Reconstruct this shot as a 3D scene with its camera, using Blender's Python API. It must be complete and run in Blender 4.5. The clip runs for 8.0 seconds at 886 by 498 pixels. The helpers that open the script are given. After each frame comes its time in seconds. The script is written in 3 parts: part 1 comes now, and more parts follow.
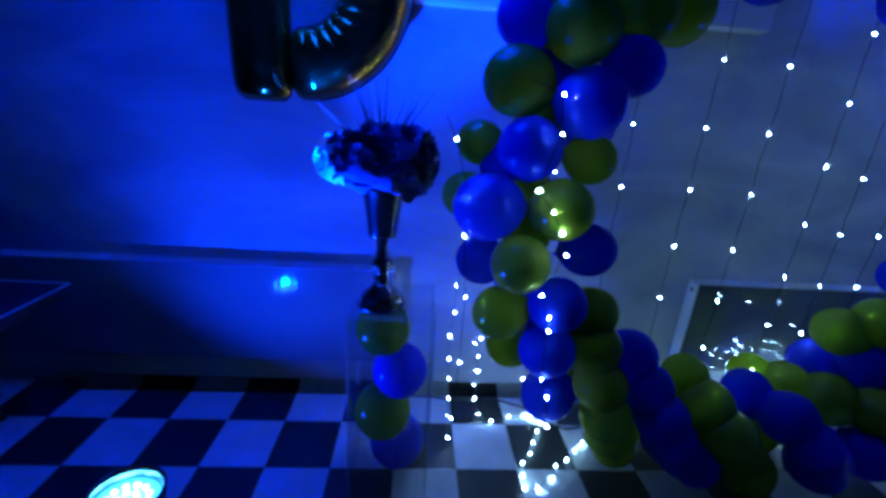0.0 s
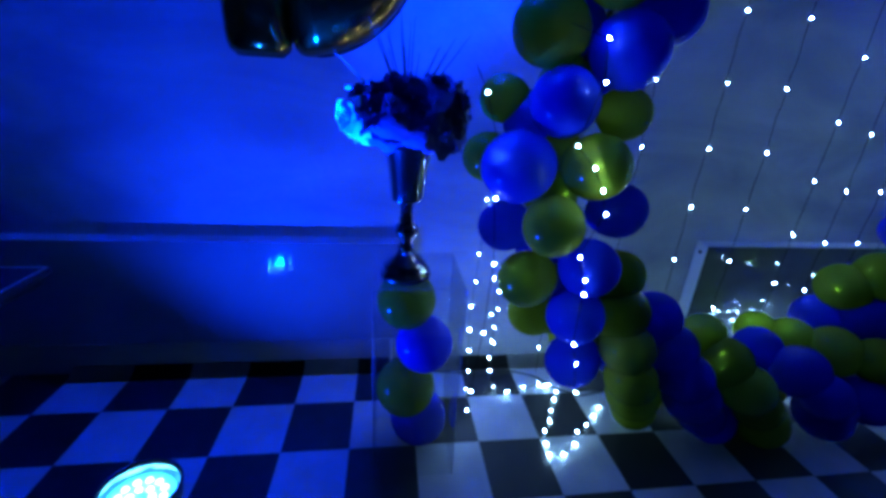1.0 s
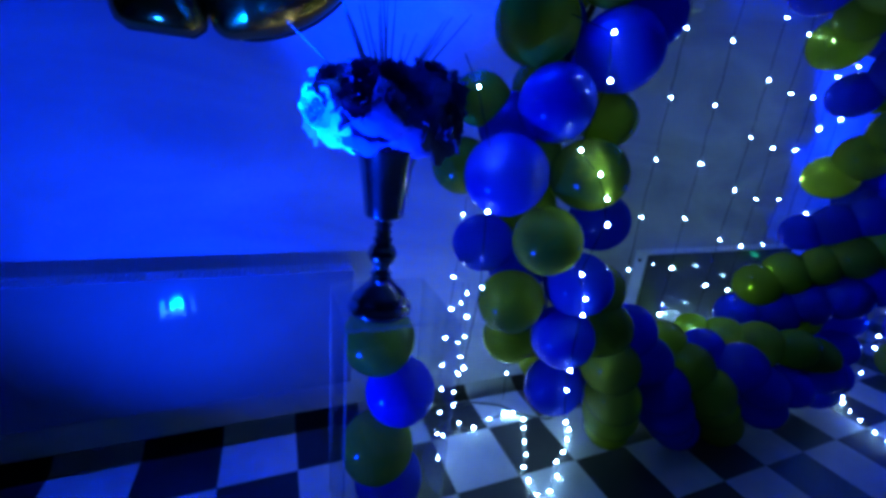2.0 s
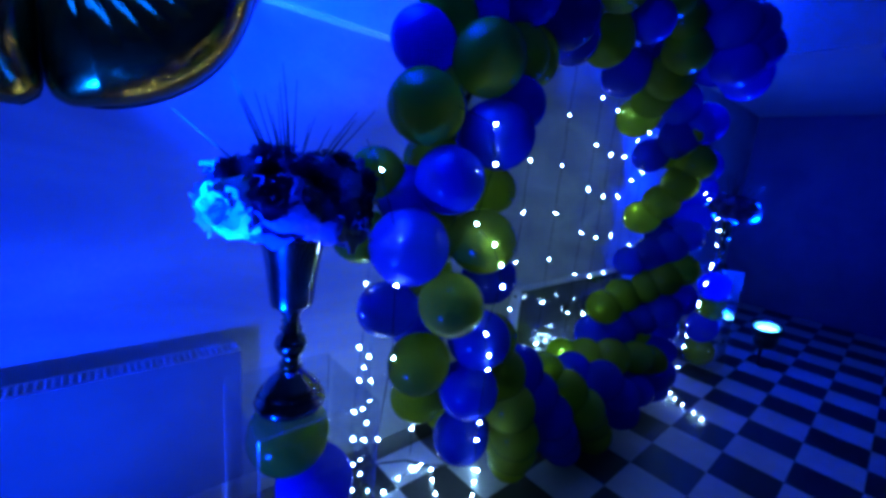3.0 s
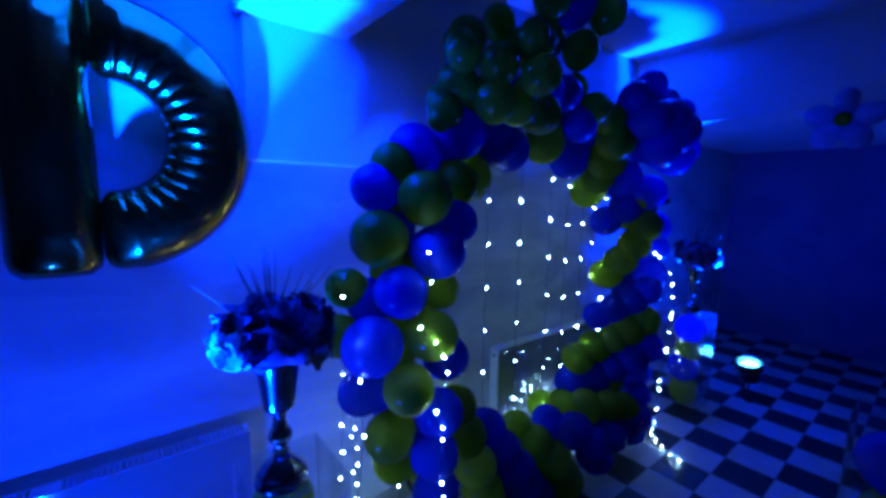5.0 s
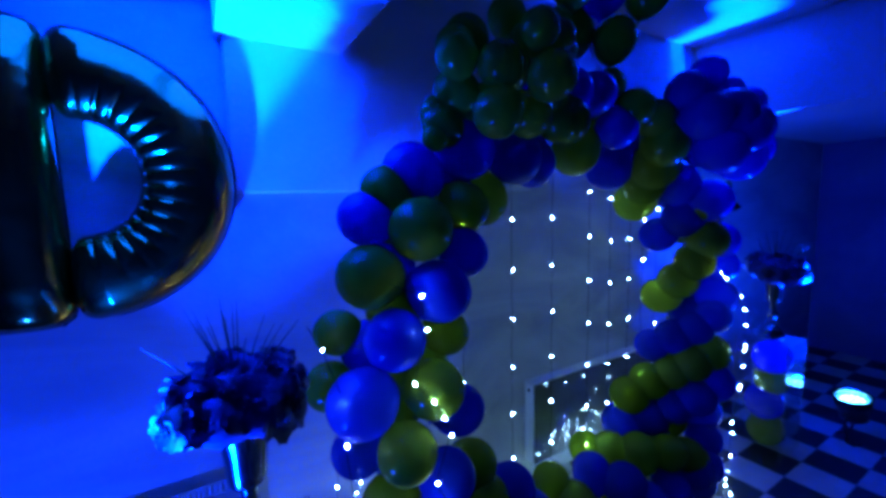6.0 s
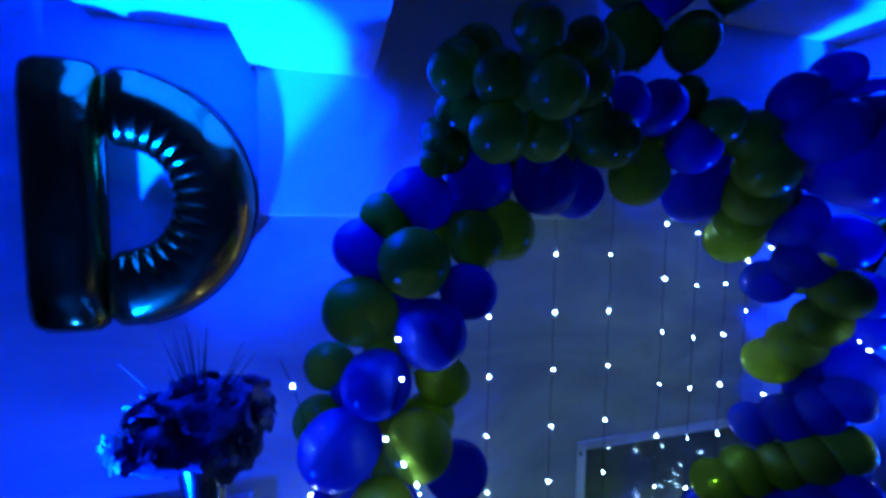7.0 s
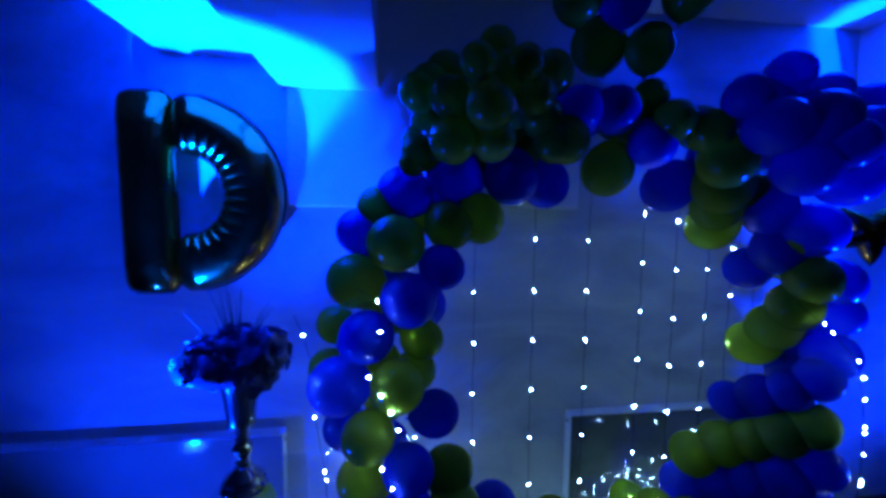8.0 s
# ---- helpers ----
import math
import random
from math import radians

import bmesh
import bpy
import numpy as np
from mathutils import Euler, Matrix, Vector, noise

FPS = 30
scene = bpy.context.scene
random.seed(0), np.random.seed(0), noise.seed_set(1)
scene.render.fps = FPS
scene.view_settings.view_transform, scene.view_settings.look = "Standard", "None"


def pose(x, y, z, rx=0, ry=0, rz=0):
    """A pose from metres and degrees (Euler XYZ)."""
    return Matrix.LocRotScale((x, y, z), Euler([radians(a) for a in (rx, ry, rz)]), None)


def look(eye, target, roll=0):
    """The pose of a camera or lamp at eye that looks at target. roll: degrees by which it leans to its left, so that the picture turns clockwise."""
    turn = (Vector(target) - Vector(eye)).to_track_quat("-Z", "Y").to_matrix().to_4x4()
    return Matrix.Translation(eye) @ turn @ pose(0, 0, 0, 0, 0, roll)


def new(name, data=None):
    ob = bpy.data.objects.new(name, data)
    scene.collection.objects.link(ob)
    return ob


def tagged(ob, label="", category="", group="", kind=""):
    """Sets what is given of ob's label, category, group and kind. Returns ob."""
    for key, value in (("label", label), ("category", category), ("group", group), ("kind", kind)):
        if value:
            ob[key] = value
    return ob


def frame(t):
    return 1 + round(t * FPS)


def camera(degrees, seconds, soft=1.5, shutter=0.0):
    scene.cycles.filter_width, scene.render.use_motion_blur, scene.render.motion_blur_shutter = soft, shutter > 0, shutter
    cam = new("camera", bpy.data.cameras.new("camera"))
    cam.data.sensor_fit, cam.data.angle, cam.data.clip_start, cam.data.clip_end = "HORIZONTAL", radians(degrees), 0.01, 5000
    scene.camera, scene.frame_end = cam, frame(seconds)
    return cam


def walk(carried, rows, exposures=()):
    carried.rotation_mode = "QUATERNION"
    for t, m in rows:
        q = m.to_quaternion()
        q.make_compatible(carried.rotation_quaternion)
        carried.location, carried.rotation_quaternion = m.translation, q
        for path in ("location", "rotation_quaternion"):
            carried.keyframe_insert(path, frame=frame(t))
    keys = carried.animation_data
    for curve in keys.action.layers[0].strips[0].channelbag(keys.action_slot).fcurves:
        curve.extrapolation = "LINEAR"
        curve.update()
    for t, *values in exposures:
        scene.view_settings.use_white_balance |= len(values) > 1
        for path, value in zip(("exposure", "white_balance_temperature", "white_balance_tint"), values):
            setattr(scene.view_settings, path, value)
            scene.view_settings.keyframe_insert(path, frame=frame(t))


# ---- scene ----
cam = camera(95.3, 8.0, soft=3.7, shutter=0.25)
PATH = [
    (0, (-0.245, -0.012, 1.628), (-0.108, 1.876, 0.983), 4.0),
    (0.5, (-0.318, -0.053, 1.601), (-0.172, 1.815, 0.901), 3.8),
    (1, (-0.433, 0.072, 1.533), (-0.163, 1.915, 0.806), 3.5),
    (1.2, (-0.473, 0.149, 1.497), (-0.149, 1.979, 0.758), 4.4),
    (2.3, (-0.706, 0.429, 1.439), (0.251, 2.1, 0.9), 4.6),
    (2.5, (-0.74, 0.463, 1.468), (0.353, 2.057, 0.952), 4.4),
    (3, (-0.744, 0.432, 1.567), (0.554, 1.899, 1.162), 5.3),
    (3.5, (-0.783, 0.243, 1.682), (0.578, 1.673, 1.359), 4.3),
    (4, (-0.823, 0.102, 1.796), (0.452, 1.612, 1.488), 2.8),
    (4.2, (-0.832, 0.061, 1.833), (0.424, 1.584, 1.511), 2.3),
    (5.3, (-0.706, 0.006, 1.954), (0.499, 1.587, 1.733), -0.2),
    (5.5, (-0.654, -0.001, 1.973), (0.473, 1.638, 1.766), -0.8),
    (6, (-0.429, 0.113, 2.018), (0.588, 1.819, 1.784), -1.5),
    (6.5, (-0.204, 0.161, 2.027), (0.481, 2.032, 1.855), -0.0),
    (7, (0.002, 0.123, 2.057), (0.534, 2.046, 1.92), 0.6),
    (7.5, (0.122, -0.095, 2.044), (0.488, 1.868, 1.926), 0.9),
    (8, (0.231, -0.266, 2.05), (0.504, 1.707, 1.869), 0.5),
]
walk(cam, [(t, look(eye, target, roll)) for t, eye, target, roll in PATH], [(0.0, 0.12), (0.5, 0.2), (1.0, 0.18), (2.5, 0.1), (3.0, 0.14), (4.0, 0.08), (8.0, 0.08)])

# ---- world and lamps ----
world = bpy.data.worlds.new("night")
scene.world = world
world.use_nodes = True
world.node_tree.nodes["Background"].inputs[0].default_value = (0.0, 0.004, 0.05, 1)
world.node_tree.nodes["Background"].inputs[1].default_value = 0.05

WALL_Y = 2.08       # face of the back wall
CEIL = 3.25         # main ceiling
TILE = 0.30
PAR_A = Vector((-1.22, 1.10, 0.245))
PAR_B = Vector((3.98, 1.09, 0.32))
AIM_A = Vector((-0.52, 1.78, 2.80))
AIM_B = Vector((2.60, 1.90, 3.25))
LED_BLUE = (0.0, 0.027, 1.0)
SPILL_A = Vector((-0.48, 2.08, 1.58))
SPILL_B = Vector((3.2, 2.05, 1.35))


def spot(name, at, aim, power, degrees, blend, colour, size):
    data = bpy.data.lights.new(name, "SPOT")
    data.energy, data.spot_size, data.spot_blend = power, radians(degrees), blend
    data.color, data.shadow_soft_size = colour, size
    ob = new(name, data)
    ob.matrix_world = look(at, aim)
    return ob


LENS_A, LENS_B = PAR_A + Vector((0.02, 0.025, 0.085)), PAR_B + Vector((-0.02, 0, 0.085))
spot("par_beam", LENS_A, AIM_A, 25000, 27, 0.25, LED_BLUE, 0.045)
spot("par_flank", LENS_A, Vector((-0.30, 1.72, 1.95)), 3000, 36, 0.9, LED_BLUE, 0.03)
spot("par_spill", LENS_A, SPILL_A, 190, 130, 1.0, LED_BLUE, 0.025)
spot("par_stray", LENS_A, Vector((-1.0, 1.0, 3.0)), 13, 168, 1.0, LED_BLUE, 0.012)
spot("par_beam", LENS_B, AIM_B, 22000, 25, 0.55, LED_BLUE, 0.03)
spot("par_flank", LENS_B, Vector((2.0, 2.05, 2.80)), 1500, 46, 0.9, LED_BLUE, 0.03)
spot("par_spill", LENS_B, SPILL_B, 160, 112, 1.0, LED_BLUE, 0.012)
spot("par_stray", LENS_B, Vector((4.9, 1.6, 2.6)), 95, 164, 1.0, LED_BLUE, 0.05)


# ---- materials ----
def material(name, colour, rough=0.5, metal=0.0, **more):
    m = bpy.data.materials.new(name)
    m.use_nodes = True
    b = m.node_tree.nodes["Principled BSDF"]
    b.inputs["Base Color"].default_value = (*colour, 1)
    b.inputs["Roughness"].default_value = rough
    b.inputs["Metallic"].default_value = metal
    for key, value in more.items():
        b.inputs[key.replace("_", " ")].default_value = value
    return m


def link(m, a, out, b, inp):
    m.node_tree.links.new(a.outputs[out], b.inputs[inp])


def mottled(m, dark, light, scale, detail=6.0, bump=0.0, bump_scale=60.0, rough=None, warp=0.6):
    """Two scales of noise in the colour, fine noise in the relief and, where asked, in the gloss."""
    t = m.node_tree
    b = t.nodes["Principled BSDF"]
    co = t.nodes.new("ShaderNodeTexCoord")
    n = t.nodes.new("ShaderNodeTexNoise")
    n.inputs["Scale"].default_value, n.inputs["Detail"].default_value = scale, detail
    n.inputs["Distortion"].default_value = warp
    r = t.nodes.new("ShaderNodeValToRGB")
    r.color_ramp.elements[0].position, r.color_ramp.elements[1].position = 0.3, 0.7
    r.color_ramp.elements[0].color, r.color_ramp.elements[1].color = (*dark, 1), (*light, 1)
    link(m, co, "Object", n, "Vector")
    link(m, n, "Fac", r, "Fac")
    link(m, r, "Color", b, "Base Color")
    if bump:
        f = t.nodes.new("ShaderNodeTexNoise")
        f.inputs["Scale"].default_value, f.inputs["Detail"].default_value = bump_scale, 4.0
        k = t.nodes.new("ShaderNodeBump")
        k.inputs["Strength"].default_value, k.inputs["Distance"].default_value = bump, 0.01
        link(m, co, "Object", f, "Vector")
        link(m, f, "Fac", k, "Height")
        link(m, k, "Normal", b, "Normal")
    if rough:
        g = t.nodes.new("ShaderNodeMapRange")
        g.inputs["To Min"].default_value, g.inputs["To Max"].default_value = rough
        link(m, n, "Fac", g, "Value")
        link(m, g, "Result", b, "Roughness")
    return m


paint = mottled(material("wall_paint", (0.55, 0.55, 0.55), 0.75), (0.44, 0.44, 0.45), (0.56, 0.56, 0.56), 2.2, 8.0, 0.12, 90.0)
plaster = mottled(material("mottled_plaster", (0.5, 0.5, 0.5), 0.7), (0.22, 0.23, 0.26), (0.44, 0.44, 0.43), 1.6, 9.0, 0.15, 70.0, None, 1.1)
# far wall's dimness and blue light are mixed into this paint
blue_dim_paint = mottled(material("blue_dim_paint", (0.1, 0.11, 0.26), 0.8), (0.07, 0.08, 0.22), (0.12, 0.13, 0.30), 1.5, 5.0, 0.1, 80.0)
plaster_map = plaster.node_tree.nodes.new("ShaderNodeMapping")
plaster_map.inputs["Scale"].default_value = (0.6, 1.0, 1.5)
plaster_co = [n for n in plaster.node_tree.nodes if n.type == "TEX_COORD"][0]
plaster_noise = [n for n in plaster.node_tree.nodes if n.type == "TEX_NOISE"][0]
link(plaster, plaster_co, "Object", plaster_map, "Vector")
link(plaster, plaster_map, "Vector", plaster_noise, "Vector")
ceiling_paint = mottled(material("ceiling_paint", (0.55, 0.55, 0.55), 0.85), (0.36, 0.36, 0.36), (0.43, 0.43, 0.43), 1.4, 4.0, 0.06, 120.0)
vinyl_white = mottled(material("vinyl_white", (0.7, 0.7, 0.7), 0.22), (0.36, 0.37, 0.38), (0.48, 0.48, 0.48), 5.0, 6.0, 0.02, 40.0, (0.40, 0.58))
vinyl_black = mottled(material("vinyl_black", (0.012, 0.012, 0.013), 0.22), (0.008, 0.008, 0.009), (0.02, 0.02, 0.022), 5.0, 6.0, 0.02, 40.0, (0.40, 0.58))
screed = material("screed", (0.12, 0.12, 0.12), 0.8)
# kept dark on the unseen walls to hold down bounced light
low_bounce_paint = mottled(material("low_bounce_paint", (0.2, 0.2, 0.22), 0.8), (0.15, 0.15, 0.17), (0.24, 0.24, 0.26), 1.5, 5.0, 0.1, 80.0)
enamel = mottled(material("radiator_enamel", (0.75, 0.75, 0.74), 0.16), (0.60, 0.60, 0.59), (0.68, 0.68, 0.67), 3.0, 4.0, 0.01, 30.0, (0.10, 0.18))
# front enamel darker than the sides, dimming the lamplight that falls on it
dimmed_front = mottled(material("radiator_front", (0.2, 0.2, 0.2), 0.08, 0.0, IOR=1.34), (0.145, 0.15, 0.155), (0.18, 0.18, 0.18), 3.0, 4.0, 0.008, 12.0, (0.06, 0.10))
# same radiator front in a darker copy, shade behind the arch put into colour
shaded_front = mottled(material("shaded_front", (0.06, 0.065, 0.07), 0.05, 0.0, IOR=1.8), (0.05, 0.055, 0.06), (0.075, 0.08, 0.085), 3.0, 4.0, 0.008, 12.0, (0.04, 0.07))
# near-black colour standing for shade in the vent hole and between the panels
gap_shade = material("gap_shade", (0.02, 0.02, 0.02), 0.7)
black_metal = mottled(material("black_metal", (0.02, 0.02, 0.02), 0.4), (0.014, 0.014, 0.014), (0.03, 0.03, 0.03), 8.0, 4.0, 0.03, 200.0)
silver = mottled(material("silver_plate", (0.75, 0.74, 0.72), 0.12, 1.0), (0.22, 0.22, 0.22), (0.34, 0.33, 0.32), 14.0, 4.0, 0.02, 60.0, (0.08, 0.18))
gold_foil = mottled(material("gold_foil", (0.75, 0.42, 0.05), 0.16, 1.0), (0.40, 0.17, 0.030), (0.52, 0.23, 0.045), 4.0, 3.0, 0.24, 16.0, (0.10, 0.22))
black_cloth = mottled(material("dark_cloth", (0.01, 0.011, 0.02), 0.8), (0.008, 0.009, 0.014), (0.016, 0.018, 0.03), 20.0, 6.0, 0.1, 300.0)
trim_light = material("pale_trim", (0.5, 0.5, 0.55), 0.4)
wire_green = material("cable_dark", (0.01, 0.016, 0.01), 0.5)
wire_clear = material("wire_dark", (0.004, 0.005, 0.004), 0.9, 0.0, Specular_IOR_Level=0.05)


def rubber(name, dark, light, clear, tint):
    """Stretched balloon rubber: a thin tinted skin that scatters light to both sides, lets some through and shines."""
    m = bpy.data.materials.new(name)
    m.use_nodes = True
    t = m.node_tree
    t.nodes.remove(t.nodes["Principled BSDF"])
    info = t.nodes.new("ShaderNodeObjectInfo")
    r = t.nodes.new("ShaderNodeValToRGB")
    r.color_ramp.elements[0].color, r.color_ramp.elements[1].color = (*dark, 1), (*light, 1)
    link(m, info, "Random", r, "Fac")
    co = t.nodes.new("ShaderNodeTexCoord")
    f = t.nodes.new("ShaderNodeTexNoise")
    f.inputs["Scale"].default_value, f.inputs["Detail"].default_value = 2.5, 3.0
    g = t.nodes.new("ShaderNodeMapRange")
    g.inputs["To Min"].default_value, g.inputs["To Max"].default_value = 0.10, 0.20
    link(m, co, "Object", f, "Vector")
    link(m, f, "Fac", g, "Value")
    front, back, through_skin, shine = (t.nodes.new("ShaderNodeBsdf" + k) for k in ("Diffuse", "Translucent", "Transparent", "Glossy"))
    link(m, r, "Color", front, "Color")
    link(m, r, "Color", back, "Color")
    through_skin.inputs["Color"].default_value = (*tint, 1)
    link(m, g, "Result", shine, "Roughness")
    a, b, c = (t.nodes.new("ShaderNodeMixShader") for _ in range(3))
    a.inputs["Fac"].default_value, b.inputs["Fac"].default_value = 0.5, clear
    link(m, front, "BSDF", a, 1)
    link(m, back, "BSDF", a, 2)
    link(m, a, "Shader", b, 1)
    link(m, through_skin, "BSDF", b, 2)
    fres = t.nodes.new("ShaderNodeFresnel")
    fres.inputs["IOR"].default_value = 1.30
    link(m, fres, "Fac", c, "Fac")
    link(m, b, "Shader", c, 1)
    link(m, shine, "BSDF", c, 2)
    link(m, c, "Shader", t.nodes["Material Output"], "Surface")
    return m


rubber_blue = rubber("blue_rubber", (0.010, 0.028, 0.60), (0.018, 0.050, 0.82), 0.06, (0.05, 0.15, 0.9))
rubber_lime = rubber("lime_rubber", (0.30, 0.41, 0.022), (0.44, 0.55, 0.034), 0.30, (0.55, 0.70, 0.10))
rubber_pale = rubber("pale_blue_rubber", (0.34, 0.40, 0.80), (0.42, 0.48, 0.88), 0.35, (0.3, 0.4, 0.95))
petal = mottled(material("petal", (0.6, 0.6, 0.62), 0.7, 0.0, Subsurface_Weight=0.2), (0.6, 0.62, 0.66), (0.85, 0.85, 0.86), 9.0, 4.0, 0.1, 60.0)
navy_petal = mottled(material("navy_petal", (0.05, 0.05, 0.2), 0.75), (0.014, 0.014, 0.06), (0.075, 0.075, 0.21), 12.0, 4.0, 0.1, 60.0)
stem_dark = material("dried_stem", (0.06, 0.05, 0.04), 0.7)
acrylic = material("clear_acrylic", (1.0, 1.0, 1.0), 0.03, 0.0)
t = acrylic.node_tree
clear, gloss, mixed = t.nodes.new("ShaderNodeBsdfTransparent"), t.nodes.new("ShaderNodeBsdfGlossy"), t.nodes.new("ShaderNodeMixShader")
clear.inputs["Color"].default_value = (0.95, 0.97, 0.98, 1)
gloss.inputs["Roughness"].default_value = 0.04
facing = t.nodes.new("ShaderNodeLayerWeight")
facing.inputs["Blend"].default_value = 0.5
steep, sheen = t.nodes.new("ShaderNodeMath"), t.nodes.new("ShaderNodeMath")
steep.operation, sheen.operation = "POWER", "MULTIPLY_ADD"
steep.inputs[1].default_value, sheen.inputs[1].default_value, sheen.inputs[2].default_value = 5.0, 0.95, 0.03
link(acrylic, facing, "Facing", steep, 0)
link(acrylic, steep, "Value", sheen, 0)
link(acrylic, sheen, "Value", mixed, "Fac")
link(acrylic, clear, "BSDF", mixed, 1)
link(acrylic, gloss, "BSDF", mixed, 2)
haze, hazed = t.nodes.new("ShaderNodeBsdfTranslucent"), t.nodes.new("ShaderNodeMixShader")
haze.inputs["Color"].default_value = (0.85, 0.9, 0.95, 1)
hazed.inputs["Fac"].default_value = 0.010
link(acrylic, mixed, "Shader", hazed, 1)
link(acrylic, haze, "BSDF", hazed, 2)
link(acrylic, hazed, "Shader", t.nodes["Material Output"], "Surface")
acrylic_edge = material("acrylic_edge", (0.75, 0.85, 0.9), 0.12, 0.0, Alpha=0.18)


def glowing(name, colour, strength):
    m = material(name, (0.8, 0.8, 0.8), 0.4)
    b = m.node_tree.nodes["Principled BSDF"]
    b.inputs["Emission Color"].default_value = (*colour, 1)
    b.inputs["Emission Strength"].default_value = strength
    return m


led_white = glowing("led_white", (0.29, 0.63, 1.0), 250.0)
led_drop = glowing("led_drop", (0.30, 0.65, 1.0), 195.0)
led_lens = glowing("par_lens", (0.03, 0.36, 1.0), 3.6)
led_core = glowing("par_led", (0.12, 0.75, 1.0), 17.0)


# ---- mesh helpers ----
def finish(name, bm, mat, smooth=False):
    bmesh.ops.recalc_face_normals(bm, faces=bm.faces)
    me = bpy.data.meshes.new(name)
    bm.to_mesh(me)
    bm.free()
    me.materials.append(mat)
    if smooth:
        for p in me.polygons:
            p.use_smooth = True
    return me


def part(name, bm, mat, parent=None, label="", smooth=False):
    ob = new(name, finish(name, bm, mat, smooth))
    ob.parent = parent
    if label:
        tagged(ob, label)
    return ob


def empty(name, label, category, group="", at=(0, 0, 0), turn=0.0):
    ob = new(name)
    ob.matrix_world = pose(*at, 0, 0, turn)
    return tagged(ob, label, category, group)


def add_box(bm, lo, hi, bevel=0.0, segments=2):
    made = bmesh.ops.create_cube(bm, size=1.0)["verts"]
    for v in made:
        v.co = Vector([lo[i] + (v.co[i] + 0.5) * (hi[i] - lo[i]) for i in range(3)])
    if bevel:
        edges = list({e for v in made for e in v.link_edges})
        bmesh.ops.bevel(bm, geom=edges, offset=bevel, segments=segments, affect="EDGES", profile=0.5)


def box(lo, hi, bevel=0.0, segments=2):
    bm = bmesh.new()
    add_box(bm, lo, hi, bevel, segments)
    return bm


def lathe(profile, steps=40, wobble=0.0, caps=True):
    """A turned body from (radius, height) pairs."""
    bm = bmesh.new()
    rings = []
    for r, z in profile:
        ring = []
        for i in range(steps):
            a = 2 * math.pi * i / steps
            k = r * (1 + wobble * math.cos(8 * a))
            ring.append(bm.verts.new((k * math.cos(a), k * math.sin(a), z)))
        rings.append(ring)
    for a, b in zip(rings, rings[1:]):
        for i in range(steps):
            j = (i + 1) % steps
            bm.faces.new((a[i], a[j], b[j], b[i]))
    if caps:
        bm.faces.new(rings[0][::-1])
        bm.faces.new(rings[-1])
    return bm


def add_tube(bm, points, radius, sides=6):
    points = [Vector(p) for p in points]
    rings = []
    for i, p in enumerate(points):
        d = (points[min(i + 1, len(points) - 1)] - points[max(i - 1, 0)]).normalized()
        u = d.orthogonal().normalized()
        if rings:
            u = (last - d * last.dot(d)).normalized()
        last = u
        w = d.cross(u)
        r = radius(i / (len(points) - 1)) if callable(radius) else radius
        rings.append([bm.verts.new(p + (u * math.cos(a) + w * math.sin(a)) * r) for a in (2 * math.pi * k / sides for k in range(sides))])
    for a, b in zip(rings, rings[1:]):
        for i in range(sides):
            j = (i + 1) % sides
            bm.faces.new((a[i], a[j], b[j], b[i]))
    bm.faces.new(rings[0][::-1])
    bm.faces.new(rings[-1])


def tube(points, radius, sides=6):
    bm = bmesh.new()
    add_tube(bm, points, radius, sides)
    return bm


def setting(name, bm, mat, label, category):
    return tagged(part(name, bm, mat), label, category, kind="structure")


# ---- the room ----
floor = setting("floor", box((-3.7, -4.7, -0.12), (6.30, 2.25, -0.004)), screed, "hall floor laid with black and white checker vinyl", "floor")
setting("wall_north", box((-3.7, WALL_Y, -0.12), (6.30, WALL_Y + 0.25, CEIL + 0.2)), plaster, "mottled grey plaster wall behind the balloon arch", "wall")
setting("wall_west", box((-3.95, -4.9, -0.12), (-3.7, WALL_Y + 0.25, CEIL + 0.2)), low_bounce_paint, "plain unseen side wall, dark to limit bounced light", "wall")
setting("wall_east", box((6.30, -4.9, -0.12), (6.55, WALL_Y + 0.25, CEIL + 0.2)), blue_dim_paint, "plain painted far wall, coloured for the dim blue light", "wall")
setting("wall_south", box((-3.7, -4.9, -0.12), (6.30, -4.7, CEIL + 0.2)), low_bounce_paint, "plain unseen wall, dark to limit bounced light", "wall")
setting("ceiling", box((-3.7, -4.7, CEIL), (6.30, WALL_Y, CEIL + 0.2)), ceiling_paint, "pale painted hall ceiling lit blue from below", "ceiling")
setting("bulkhead_1", box((-0.325, -4.7, 2.70), (0.185, WALL_Y, CEIL - 0.002), 0.004), ceiling_paint, "boxed-in lower ceiling step, pale paint", "bulkhead")
setting("bulkhead_2", box((-0.91, -4.7, 2.85), (-0.327, WALL_Y, CEIL - 0.002), 0.004), ceiling_paint, "boxed-in upper ceiling step, pale paint", "bulkhead")
setting("pilaster", box((-0.30, WALL_Y - 0.06, 2.075), (1.36, WALL_Y + 0.01, CEIL - 0.003), 0.012, 4), paint, "shallow boxed-out strip of wall under the ceiling step", "wall")
setting("ceiling_low", box((3.28, -4.7, 2.61), (6.30, WALL_Y, CEIL - 0.002), 0.004), ceiling_paint, "lowered painted ceiling over the far end of the hall", "ceiling")


